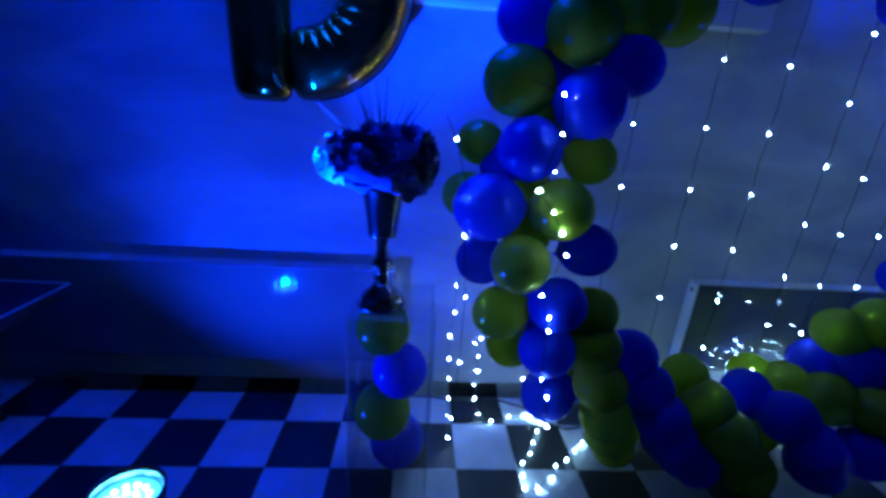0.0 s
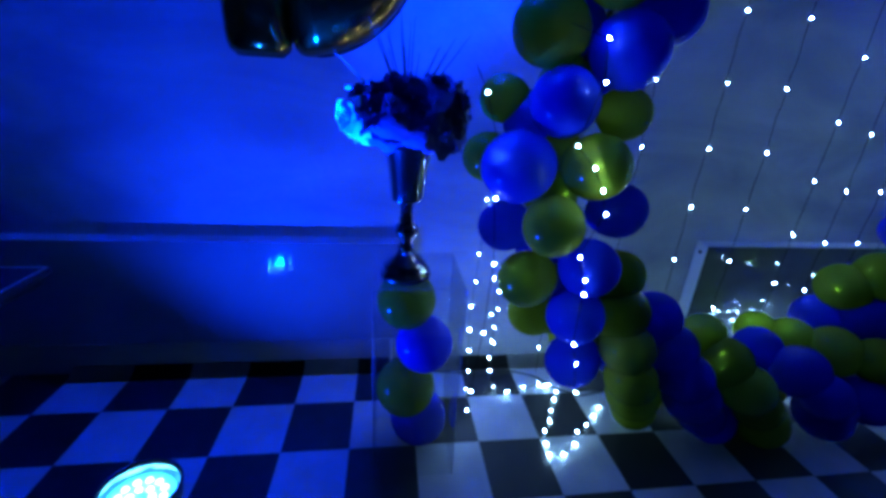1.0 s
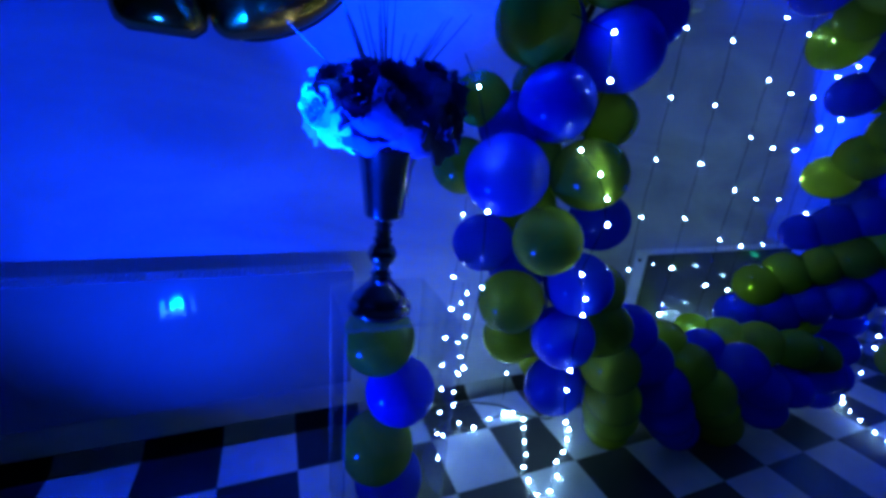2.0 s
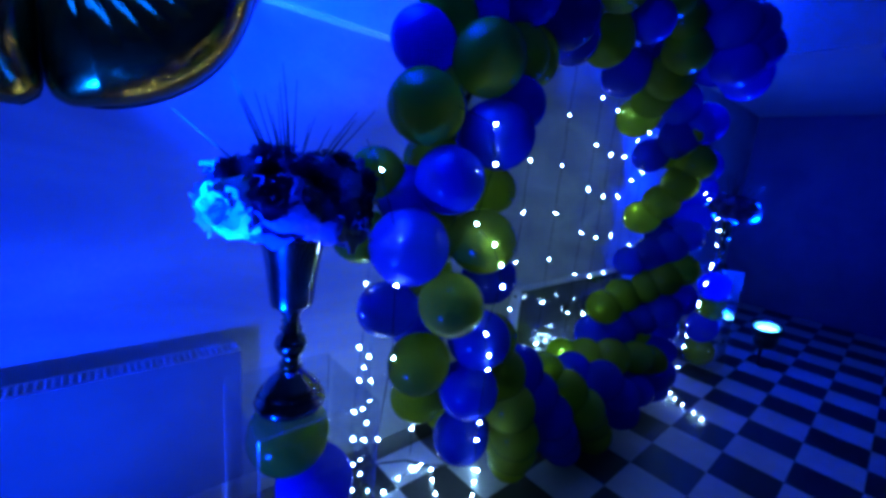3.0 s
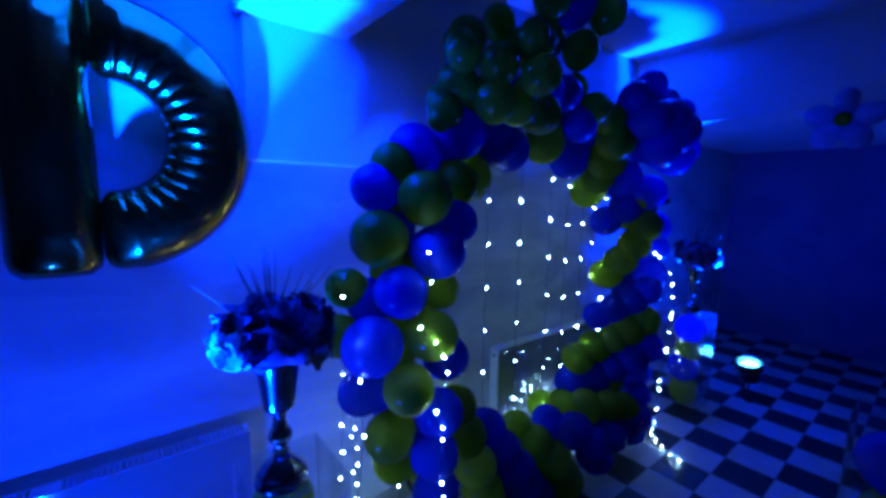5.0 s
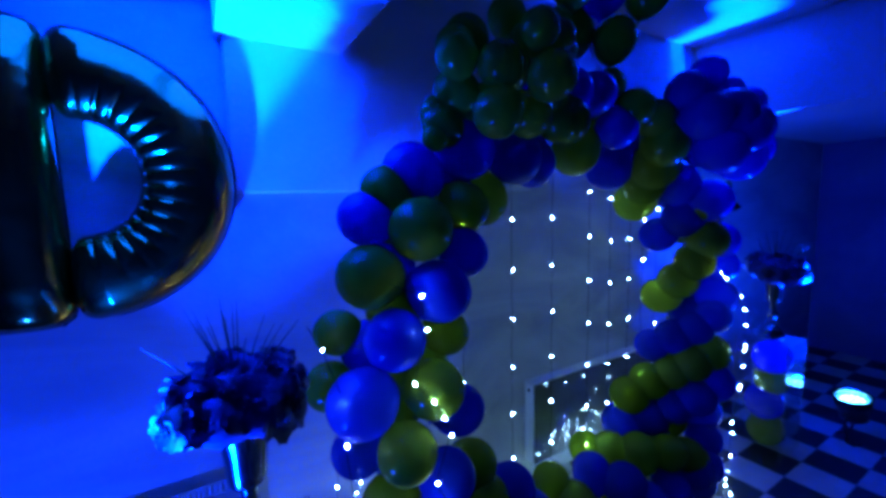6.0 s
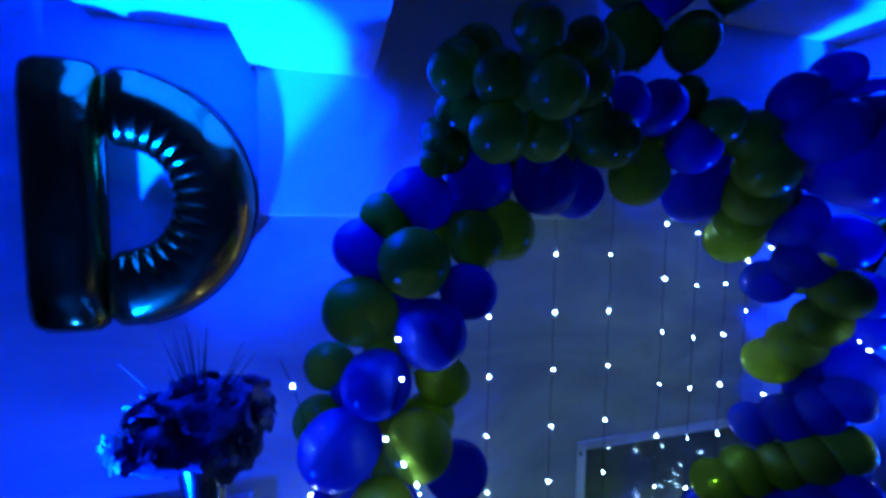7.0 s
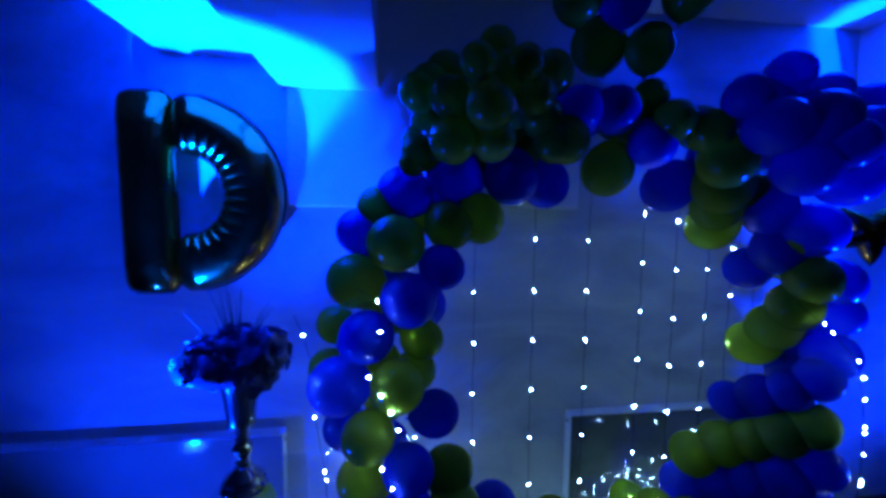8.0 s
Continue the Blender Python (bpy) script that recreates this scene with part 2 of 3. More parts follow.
# ---- balloons ----
def balloon_mesh(name, mat):
    """One blown-up balloon of radius 1 with its neck and rolled lip towards -z."""
    bm = bmesh.new()
    prof = [(0.02, 1.0)]
    for i in range(1, 15):
        a = math.pi * i / 15.0
        z = math.cos(a)
        r = math.sin(a)
        if z < 0:
            r *= 1 - 0.10 * z * z
            z *= 1.10
        prof.append((r, z))
    prof += [(0.10, -1.12), (0.05, -1.15), (0.045, -1.18), (0.09, -1.21), (0.10, -1.23), (0.06, -1.24)]
    b2 = lathe(prof, 26)
    return finish(name, b2, mat, True)


MESH = {"blue": balloon_mesh("balloon", rubber_blue), "lime": balloon_mesh("balloon", rubber_lime), "pale": balloon_mesh("balloon", rubber_pale)}
RUBBER_LABEL = {"blue": "glossy royal blue balloon", "lime": "glossy lime green balloon", "pale": "pale blue balloon petal"}


def balloon(colour, at, radius, towards, parent=None, squash=1.0):
    ob = new("balloon", MESH[colour])
    d = (Vector(at) - Vector(towards)).normalized()
    turn = d.to_track_quat("Z", "Y").to_matrix().to_4x4()
    ob.matrix_world = Matrix.Translation(at) @ turn @ Matrix.Diagonal((radius, radius, radius * squash, 1))
    ob.parent = parent
    if parent is None:
        tagged(ob, RUBBER_LABEL[colour], "balloon")
    else:
        tagged(ob, RUBBER_LABEL[colour])
    return ob


LEFT_LIME = (
    (0.092, 1.523, 1.746, 0.123), (0.267, 1.434, 1.919, 0.122), (-0.009, 1.638, 1.522, 0.090), (0.270, 1.377, 1.321, 0.114),
    (0.381, 1.466, 1.494, 0.091), (0.118, 1.481, 0.852, 0.114), (0.148, 1.373, 1.109, 0.112), (0.208, 1.580, 0.645, 0.109),
    (0.513, 1.490, 0.859, 0.109),
)
LEFT_BACK = (
    ("lime", -0.042, 1.663, 1.301, 0.10), ("lime", 0.220, 1.623, 1.577, 0.11), ("blue", 0.200, 1.633, 1.774, 0.115), ("lime", 0.224, 1.626, 1.162, 0.11), ("blue", 0.226, 1.640, 0.921, 0.11),
    ("lime", 0.309, 1.637, 0.616, 0.11), ("blue", 0.395, 1.598, 1.616, 0.11), ("lime", 0.198, 1.581, 2.063, 0.10), ("blue", 0.104, 1.613, 1.449, 0.11), ("lime", 0.359, 1.596, 1.301, 0.10),
)
LEFT_BLUE = (
    (0.021, 1.462, 1.299, 0.130), (0.142, 1.429, 1.521, 0.116), (0.318, 1.402, 1.684, 0.120), (0.035, 1.589, 1.040, 0.105),
    (0.442, 1.478, 1.143, 0.108), (0.316, 1.380, 0.945, 0.113), (0.315, 1.408, 0.724, 0.116), (0.380, 1.477, 0.451, 0.117),
    (0.111, 1.589, 1.960, 0.106), (0.466, 1.455, 1.811, 0.099),
)
CROWN_BLUE = (
    (0.307, 1.572, 2.137, 0.119), (0.518, 1.507, 2.224, 0.119), (0.783, 1.512, 2.210, 0.124), (0.986, 1.617, 2.190, 0.116),
    (1.439, 1.477, 2.372, 0.108), (1.247, 1.468, 2.512, 0.107), (1.702, 1.713, 2.196, 0.136), (1.060, 1.450, 2.500, 0.105),
)
CROWN_LIME = (
    (0.654, 1.583, 2.023, 0.118), (0.500, 1.500, 1.990, 0.105), (1.306, 1.626, 2.264, 0.128), (1.767, 1.597, 2.479, 0.108),
    (1.456, 1.535, 2.598, 0.083), (2.234, 1.429, 1.947, 0.088),
    (0.980, 1.400, 2.360, 0.105),
)
TOP_BUNCH_LIME = (
    (1.230, 1.619, 2.848, 0.130), (1.393, 1.465, 2.788, 0.106), (0.533, 1.097, 2.551, 0.063), (0.348, 1.296, 2.498, 0.073),
    (0.742, 1.224, 2.604, 0.066), (0.568, 1.079, 2.405, 0.080), (0.457, 1.200, 2.459, 0.076), (0.471, 1.229, 2.314, 0.089),
    (0.627, 1.248, 2.323, 0.085), (0.804, 1.282, 2.508, 0.079), (1.005, 1.380, 2.930, 0.100), (1.490, 1.360, 2.980, 0.105),
    (0.400, 1.380, 2.560, 0.075), (0.360, 1.450, 2.340, 0.070), (0.330, 1.420, 2.250, 0.050),
)
TOP_BUNCH_FILL = (
    (0.473, 1.419, 2.616, 0.085), (0.623, 1.365, 2.517, 0.09), (0.415, 1.406, 2.413, 0.088), (0.869, 1.389, 2.452, 0.09), (0.691, 1.444, 2.742, 0.08), (0.369, 1.432, 2.299, 0.08),
    (0.716, 1.348, 2.611, 0.085), (0.914, 1.397, 2.633, 0.09), (0.927, 1.391, 2.347, 0.09), (0.578, 1.460, 2.388, 0.09), (1.495, 1.413, 2.464, 0.095), (1.674, 1.419, 2.426, 0.10),
)
TOP_BUNCH_BLUE = (
    (1.226, 1.400, 2.960, 0.110),
)

arch = empty("balloon_arch", "hoop-shaped arch of blue and lime green balloons standing on the floor", "balloon arch")
HOOP = Vector((1.32, 1.52, 1.32))


def hoop_point(p):
    """The nearest point of the hoop that the balloons are tied to."""
    d = Vector((p[0] - HOOP.x, 0, p[2] - HOOP.z)).normalized()
    return HOOP + Vector((d.x * 1.12, 0, d.z * 1.16))


for colour, groups in (("blue", (LEFT_BLUE, CROWN_BLUE, TOP_BUNCH_BLUE)), ("lime", (LEFT_LIME, CROWN_LIME, TOP_BUNCH_LIME, TOP_BUNCH_FILL))):
    for group in groups:
        for x, y, z, r in group:
            balloon(colour, (x, y, z), r, hoop_point((x, y, z)), arch, 1.04)
for colour, x, y, z, r in LEFT_BACK:
    balloon(colour, (x, y, z), r, hoop_point((x, y, z)), arch, 1.04)
SIDE_CLUSTER = (
    (1.743, 1.301, 2.551, 0.092), (1.922, 1.289, 2.644, 0.095), (2.113, 1.285, 2.568, 0.09), (2.303, 1.266, 2.521, 0.10), (1.830, 1.240, 2.416, 0.12), (2.010, 1.214, 2.434, 0.13), (2.204, 1.210, 2.377, 0.13),
    (1.973, 1.225, 2.246, 0.12), (2.176, 1.221, 2.209, 0.12), (2.358, 1.249, 2.277, 0.115), (2.074, 1.160, 2.337, 0.11), (2.447, 1.296, 2.411, 0.10),
    (1.875, 1.345, 2.535, 0.11), (2.063, 1.342, 2.516, 0.11), (2.228, 1.319, 2.477, 0.11), (1.959, 1.354, 2.366, 0.11), (2.129, 1.371, 2.292, 0.12), (2.291, 1.344, 2.329, 0.115),
)
# the garland's foot and far side are wound in slanting stripes of one colour
STRIPES = (
    ("lime", 0.113, ((0.513, 1.490, 0.859), (0.550, 1.397, 0.621), (0.598, 1.383, 0.425), (0.751, 1.468, 0.172))),
    ("blue", 0.112, ((0.716, 1.470, 0.657), (0.828, 1.369, 0.467), (0.987, 1.366, 0.233), (1.120, 1.420, 0.120))),
    ("lime", 0.112, ((1.049, 1.527, 0.521), (1.145, 1.354, 0.406), (1.340, 1.370, 0.140))),
    ("blue", 0.115, ((1.436, 1.579, 0.396), (1.520, 1.420, 0.380), (1.586, 1.346, 0.347), (1.700, 1.380, 0.160))),
    ("lime", 0.117, ((1.610, 1.766, 0.378), (1.783, 1.586, 0.410), (1.933, 1.436, 0.431), (2.090, 1.380, 0.380), (2.200, 1.420, 0.300))),
    ("blue", 0.117, ((1.780, 1.420, 0.160), (1.950, 1.380, 0.220), (2.100, 1.360, 0.300), (2.200, 1.400, 0.170))),
    ("blue", 0.122, ((1.951, 1.736, 0.478), (2.085, 1.582, 0.588), (2.220, 1.450, 0.700), (2.360, 1.380, 0.800))),
    ("lime", 0.116, ((1.965, 1.700, 0.690), (2.055, 1.657, 0.770), (2.171, 1.515, 0.884), (2.343, 1.392, 1.006))),
    ("blue", 0.120, ((2.290, 1.384, 0.230), (2.394, 1.434, 0.375), (2.467, 1.504, 0.519))),
    ("blue", 0.112, ((2.124, 1.664, 1.017), (2.226, 1.517, 1.116), (2.338, 1.400, 1.225), (2.440, 1.420, 1.350))),
    ("lime", 0.125, ((2.258, 1.694, 1.330), (2.282, 1.541, 1.518), (2.322, 1.449, 1.734))),
    ("blue", 0.124, ((2.188, 1.683, 1.760), (2.210, 1.540, 1.880))),
    ("lime", 0.130, ((1.999, 1.720, 1.988), (1.900, 1.580, 2.140), (1.782, 1.431, 2.296))),
    ("blue", 0.130, ((2.134, 1.523, 2.076), (2.260, 1.420, 1.980))),
    ("blue", 0.115, ((2.420, 1.420, 1.720), (2.460, 1.420, 1.560))),
)
tied = []
for colour, r, line in STRIPES:
    line = [Vector(p) for p in line]
    legs = [(b - a).length for a, b in zip(line, line[1:])]
    n = max(1, round(sum(legs) / 0.152))
    for k in range(n + 1):
        d, i = sum(legs) * k / n, 0
        while i < len(legs) - 1 and d > legs[i]:
            d, i = d - legs[i], i + 1
        p = line[i].lerp(line[i + 1], min(1.0, d / legs[i]))
        p = p + Vector((0.012 * math.sin(7 * k + p.x * 9), 0.01 * math.cos(5 * k), 0.0))
        p.z = max(p.z, r * 0.98)
        balloon(colour, p, r * (1 + 0.07 * math.sin(3.1 * k + 11 * p.x)), hoop_point(p), arch, 1.04)
for colour, group in (("blue", SIDE_CLUSTER),):
    for x, y, z, r in group:
        balloon(colour, (x, y, z), r, hoop_point((x, y, z)), arch, 1.04)
for ob in arch.children:
    tied.append(ob.matrix_world.translation.copy())
# the balloons at the back of the garland, seen in the gaps
fill_rng = random.Random(5)
for i in range(150):
    a = 2 * math.pi * i / 150
    out = fill_rng.uniform(-0.04, 0.10)
    p = HOOP + Vector(((1.12 + out) * math.sin(a), fill_rng.uniform(0.04, 0.16), -(1.16 + out) * math.cos(a)))
    p.z = max(p.z, 0.12)
    if min((p - q).length for q in tied) > 0.125:
        balloon("blue" if (i // 7) % 2 else "lime", p, fill_rng.uniform(0.095, 0.115), hoop_point(p), arch, 1.04)
        tied.append(p)
bm = bmesh.new()
add_tube(bm, [HOOP + Vector((1.12 * math.sin(a), 0.04, -1.16 * math.cos(a))) for a in (2 * math.pi * i / 64 for i in range(65))], 0.012, 8)
part("hoop", bm, black_metal, arch, "thin dark metal hoop")

# ---- foil letter ----
def foil_letter(seam=False):
    """A foil letter on the wall: a straight pillow and a bowed one, pinched at the seams."""
    bm = bmesh.new()

    def pillow(points, wide, thick, sides=28, ripple=0.0, waves=40, reach=1.0):
        pts = [Vector((x, 0, z)) for x, z in points]
        n = len(pts)
        rings = []
        for i, p in enumerate(pts):
            d = (pts[min(i + 1, n - 1)] - pts[max(i - 1, 0)]).normalized()
            side = Vector((d.z, 0, -d.x))
            s = i / (n - 1)
            end = min(s, 1 - s) * 40 * reach
            cap = min(1.0, 0.30 + 0.70 * math.sqrt(min(1.0, end / 6.0)))
            ring = []
            for k in range(sides):
                a = 2 * math.pi * k / sides
                u, v = math.cos(a), math.sin(a)
                u = math.copysign(abs(u) ** 0.9, u)
                inner = max(0.0, -u)
                fold = 1 - ripple * inner ** 1.3 * (1 - abs(math.sin(waves * s * math.pi))) ** 2
                ring.append(bm.verts.new(p + side * (wide * u * (0.66 + 0.34 * math.sqrt(1 - (1 - min(1.0, end / 3.0)) ** 2))) + Vector((0, thick * v * cap * fold * (0.6 if v > 0 else 1.1), 0))))
            rings.append(ring)
        for a, b in zip(rings, rings[1:]):
            for i in range(sides):
                j = (i + 1) % sides
                bm.faces.new((a[i], a[j], b[j], b[i]))
        bm.faces.new(rings[0][::-1])
        bm.faces.new(rings[-1])

    if seam:
        pillow([(-0.262, -0.50 + 1.0 * i / 40) for i in range(41)], 0.126, 0.003, 8)
        pillow([(-0.135 + 0.360 * max(0.0, math.cos(a)) ** 0.86, 0.346 * math.sin(a)) for a in (-math.pi / 2 + math.pi * i / 96 for i in range(97))], 0.150, 0.003, 8)
        return bm
    pillow([(-0.262, -0.497 + 0.994 * i / 40) for i in range(41)], 0.124, 0.12, ripple=0.05, waves=9)
    bow = []
    for i in range(241):
        a = -math.pi / 2 + math.pi * i / 240
        bow.append((-0.135 + 0.358 * max(0.0, math.cos(a)) ** 0.86, 0.344 * math.sin(a)))
    pillow(bow, 0.147, 0.13, ripple=0.30, waves=17, reach=2.4)
    return bm


letter = part("foil_balloon", foil_letter(), gold_foil, smooth=True)
letter.matrix_world = pose(-0.68, 1.965, 2.13) @ Matrix.Diagonal((1.03, 0.8, 1.02, 1))
part("seam", foil_letter(True), gold_foil, letter, "flat crimped foil seam")
tagged(letter, "gold foil letter balloon fixed to the plaster wall", "foil balloon")


# ---- radiators ----
def radiator(name, x0, x1, label, front, look_of_front):
    ob = empty(name, label, "radiator", "panel radiators", (x0, 1.98, 0.0))
    w, z0, z1, d = x1 - x0, 0.25, 0.81, 0.085
    bm = bmesh.new()
    cols = []
    n = int(w / 0.04) * 6
    for i in range(n + 1):
        x = 0.002 + (w - 0.004) * i / n
        dip = 0.0003 * math.cos(2 * math.pi * i / 6) * (0.4 + 0.6 * i / n) + 0.0002 * math.sin(0.9 * i / 6)
        col = []
        for z, k in ((z0, 0), (z0 + 0.05, 0), (z0 + 0.07, 1), (z1 - 0.09, 1), (z1 - 0.07, 0), (z1 - 0.003, 0)):
            col.append(bm.verts.new((x, dip * k, z)))
        cols.append(col)
    for a, b in zip(cols, cols[1:]):
        for k in range(5):
            bm.faces.new((a[k], b[k], b[k + 1], a[k + 1]))
    add_box(bm, (0.013, 0.003, z0), (w - 0.013, 0.011, z1 - 0.016))
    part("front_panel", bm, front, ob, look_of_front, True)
    part("back_panel", box((0.012, d - 0.014, z0), (w - 0.012, d, z1 - 0.012), 0.004), enamel, ob)
    bm = bmesh.new()
    add_box(bm, (0, 0.003, z1 - 0.014), (w, 0.012, z1), 0.003)
    add_box(bm, (0, d - 0.012, z1 - 0.014), (w, d, z1), 0.003)
    m = int(w / 0.02)
    for i in range(m + 1):
        x = i * w / m
        if i % 36 == 28:
            add_box(bm, (x + 0.002, 0.0125, z1 - 0.0115), (min(w, x + 0.078), d - 0.0125, z1 - 0.0025))
        add_box(bm, (max(0, x - 0.004), 0.012, z1 - 0.012), (min(w, x + 0.004), d - 0.012, z1 - 0.002))
    part("top_grille", bm, enamel, ob, "slotted white top grille")
    for x in (0.0, w - 0.012):
        side = part("side_panel", box((x, 0.003, z0), (x + 0.012, d, z1 - 0.002), 0.003), enamel, ob)
        bm = lathe([(0.012, 0), (0.012, 0.004), (0.008, 0.005)], 16)
        bmesh.ops.rotate(bm, verts=bm.verts, matrix=Matrix.Rotation(radians(-90 if x == 0 else 90), 3, "Y"))
        bmesh.ops.translate(bm, verts=bm.verts, vec=(x - 0.001 if x == 0 else x + 0.013, d / 2, z1 - 0.05))
        part("vent_plug", bm, gap_shade, side, "small vent hole, its shade drawn as a dark disc")
    part("fin_core", box((0.02, 0.03, z0 + 0.02), (w - 0.02, d - 0.03, z1 - 0.04)), gap_shade, ob)
    for x in (0.25, w - 0.25):
        part("bracket", box((x - 0.02, d, 0.3), (x + 0.02, WALL_Y - 1.98, 0.7), 0.002), enamel, ob)
    valve = part("valve", lathe([(0.012, 0.0), (0.016, 0.004), (0.016, 0.026), (0.020, 0.030), (0.020, 0.055), (0.014, 0.062), (0.004, 0.064)], 18), enamel, ob, "small white valve cap", True)
    valve.matrix_world = Matrix.Translation((-0.004, d / 2, z0 + 0.03)) @ Matrix.Rotation(radians(-90), 4, "Y")
    part("pipe", tube([(w - 0.06, 0.05, z0 + 0.01), (w - 0.06, 0.05, 0.06), (w - 0.06, 0.07, 0.045), (w - 0.06, 0.104, 0.04)], 0.009, 10), enamel, ob)
    return ob


radiator("radiator", -2.38, -0.35, "long white enamelled panel radiator on the wall under the foil letter", dimmed_front, "smooth glossy front, enamel dimmed for the light on it")
radiator("radiator", 1.345, 2.75, "white panel radiator behind the balloon arch, its front coloured for shade", shaded_front, "mirror-like front, finely ribbed, darkened for shade")


# ---- plinths, vases and flowers ----
def plinth(at, turn=0.0):
    ob = empty("display_plinth", "clear acrylic display plinth filled with balloons", "plinth", "clear plinths", at, turn)
    h, s, t = 0.885, 0.165, 0.005
    for name, lo, hi in (("front_sheet", (-s, -s, 0), (s, -s + t, h)), ("back_sheet", (-s, s - t, 0), (s, s, h)),
                         ("side_sheet", (-s, -s + t + 0.001, 0), (-s + t, s - t - 0.001, h)), ("side_sheet", (s - t, -s + t + 0.001, 0), (s, s - t - 0.001, h)),
                         ("top_sheet", (-s, -s, h + 0.001), (s, s, h + 0.006))):
        sheet = part(name, box(lo, hi, 0.0012, 1), acrylic, ob)
        sheet.visible_shadow = False
    for x in (-s, s):
        for y in (-s, s):
            part("corner_edge", box((x - 0.0025, y - 0.0025, 0), (x + 0.0025, y + 0.0025, h), 0.001, 1), acrylic_edge, ob)
    for y in (-s, s):
        part("top_edge", box((-s, y - 0.0025, h + 0.0062), (s, y + 0.0025, h + 0.0085), 0.0008, 1), acrylic_edge, ob)
    return ob


def vase(at):
    ob = empty("trumpet_vase", "tall silver trumpet vase on a clear plinth", "vase", "silver vases", at)
    foot = [(0.0, 0.0), (0.088, 0.0), (0.093, 0.012), (0.088, 0.026), (0.074, 0.034), (0.079, 0.046), (0.064, 0.066), (0.040, 0.088), (0.026, 0.108)]
    part("foot", lathe([(max(r, 0.002), z) for r, z in foot], 48), silver, ob, smooth=True)
    stem = [(0.026, 0.108), (0.032, 0.118), (0.021, 0.128), (0.023, 0.142), (0.036, 0.158), (0.043, 0.176), (0.036, 0.196), (0.022, 0.210), (0.029, 0.220), (0.019, 0.232),
            (0.025, 0.242), (0.017, 0.252), (0.027, 0.262), (0.019, 0.272), (0.024, 0.277)]
    part("stem", lathe(stem, 40), silver, ob, "turned silver baluster stem", True)
    cup = [(0.024, 0.276), (0.030, 0.282), (0.052, 0.286), (0.054, 0.292), (0.058, 0.33), (0.064, 0.38), (0.072, 0.43), (0.080, 0.462), (0.083, 0.470), (0.080, 0.471), (0.068, 0.43), (0.056, 0.36), (0.048, 0.31), (0.03, 0.298)]
    part("cup", lathe(cup, 48), silver, ob, "flared silver cup", True)
    return ob


def flower_head(rng, r, layers=5):
    """A full rose-like head: rings of curled petals, opening outwards."""
    bm = bmesh.new()
    for k in range(layers):
        n = 4 + 2 * k
        open_angle = 0.25 + 0.28 * k
        for i in range(n):
            a = 2 * math.pi * (i + 0.5 * (k % 2)) / n + rng.uniform(-0.2, 0.2)
            length, wide = r * (0.55 + 0.13 * k) * rng.uniform(0.85, 1.15), r * (0.30 + 0.06 * k)
            grid = []
            for u in range(4):
                row = []
                s = u / 3
                lean = open_angle * (0.4 + 0.9 * s) + (0.5 * s * s if k > 2 else 0)
                out, up = length * s * math.sin(lean) + r * 0.05 * k, length * s * math.cos(lean)
                for v in range(4):
                    q = v / 3 * 2 - 1
                    w = wide * math.sin(math.pi * (0.22 + 0.62 * s)) * q
                    rip = 0.06 * r * math.sin(5 * q + 7 * s + i) * s
                    row.append(bm.verts.new((out * math.cos(a) - w * math.sin(a) - 0.25 * wide * q * q * math.cos(a),
                                             out * math.sin(a) + w * math.cos(a) - 0.25 * wide * q * q * math.sin(a), up + rip)))
                grid.append(row)
            for u in range(3):
                for v in range(3):
                    bm.faces.new((grid[u][v], grid[u][v + 1], grid[u + 1][v + 1], grid[u + 1][v]))
    return bm


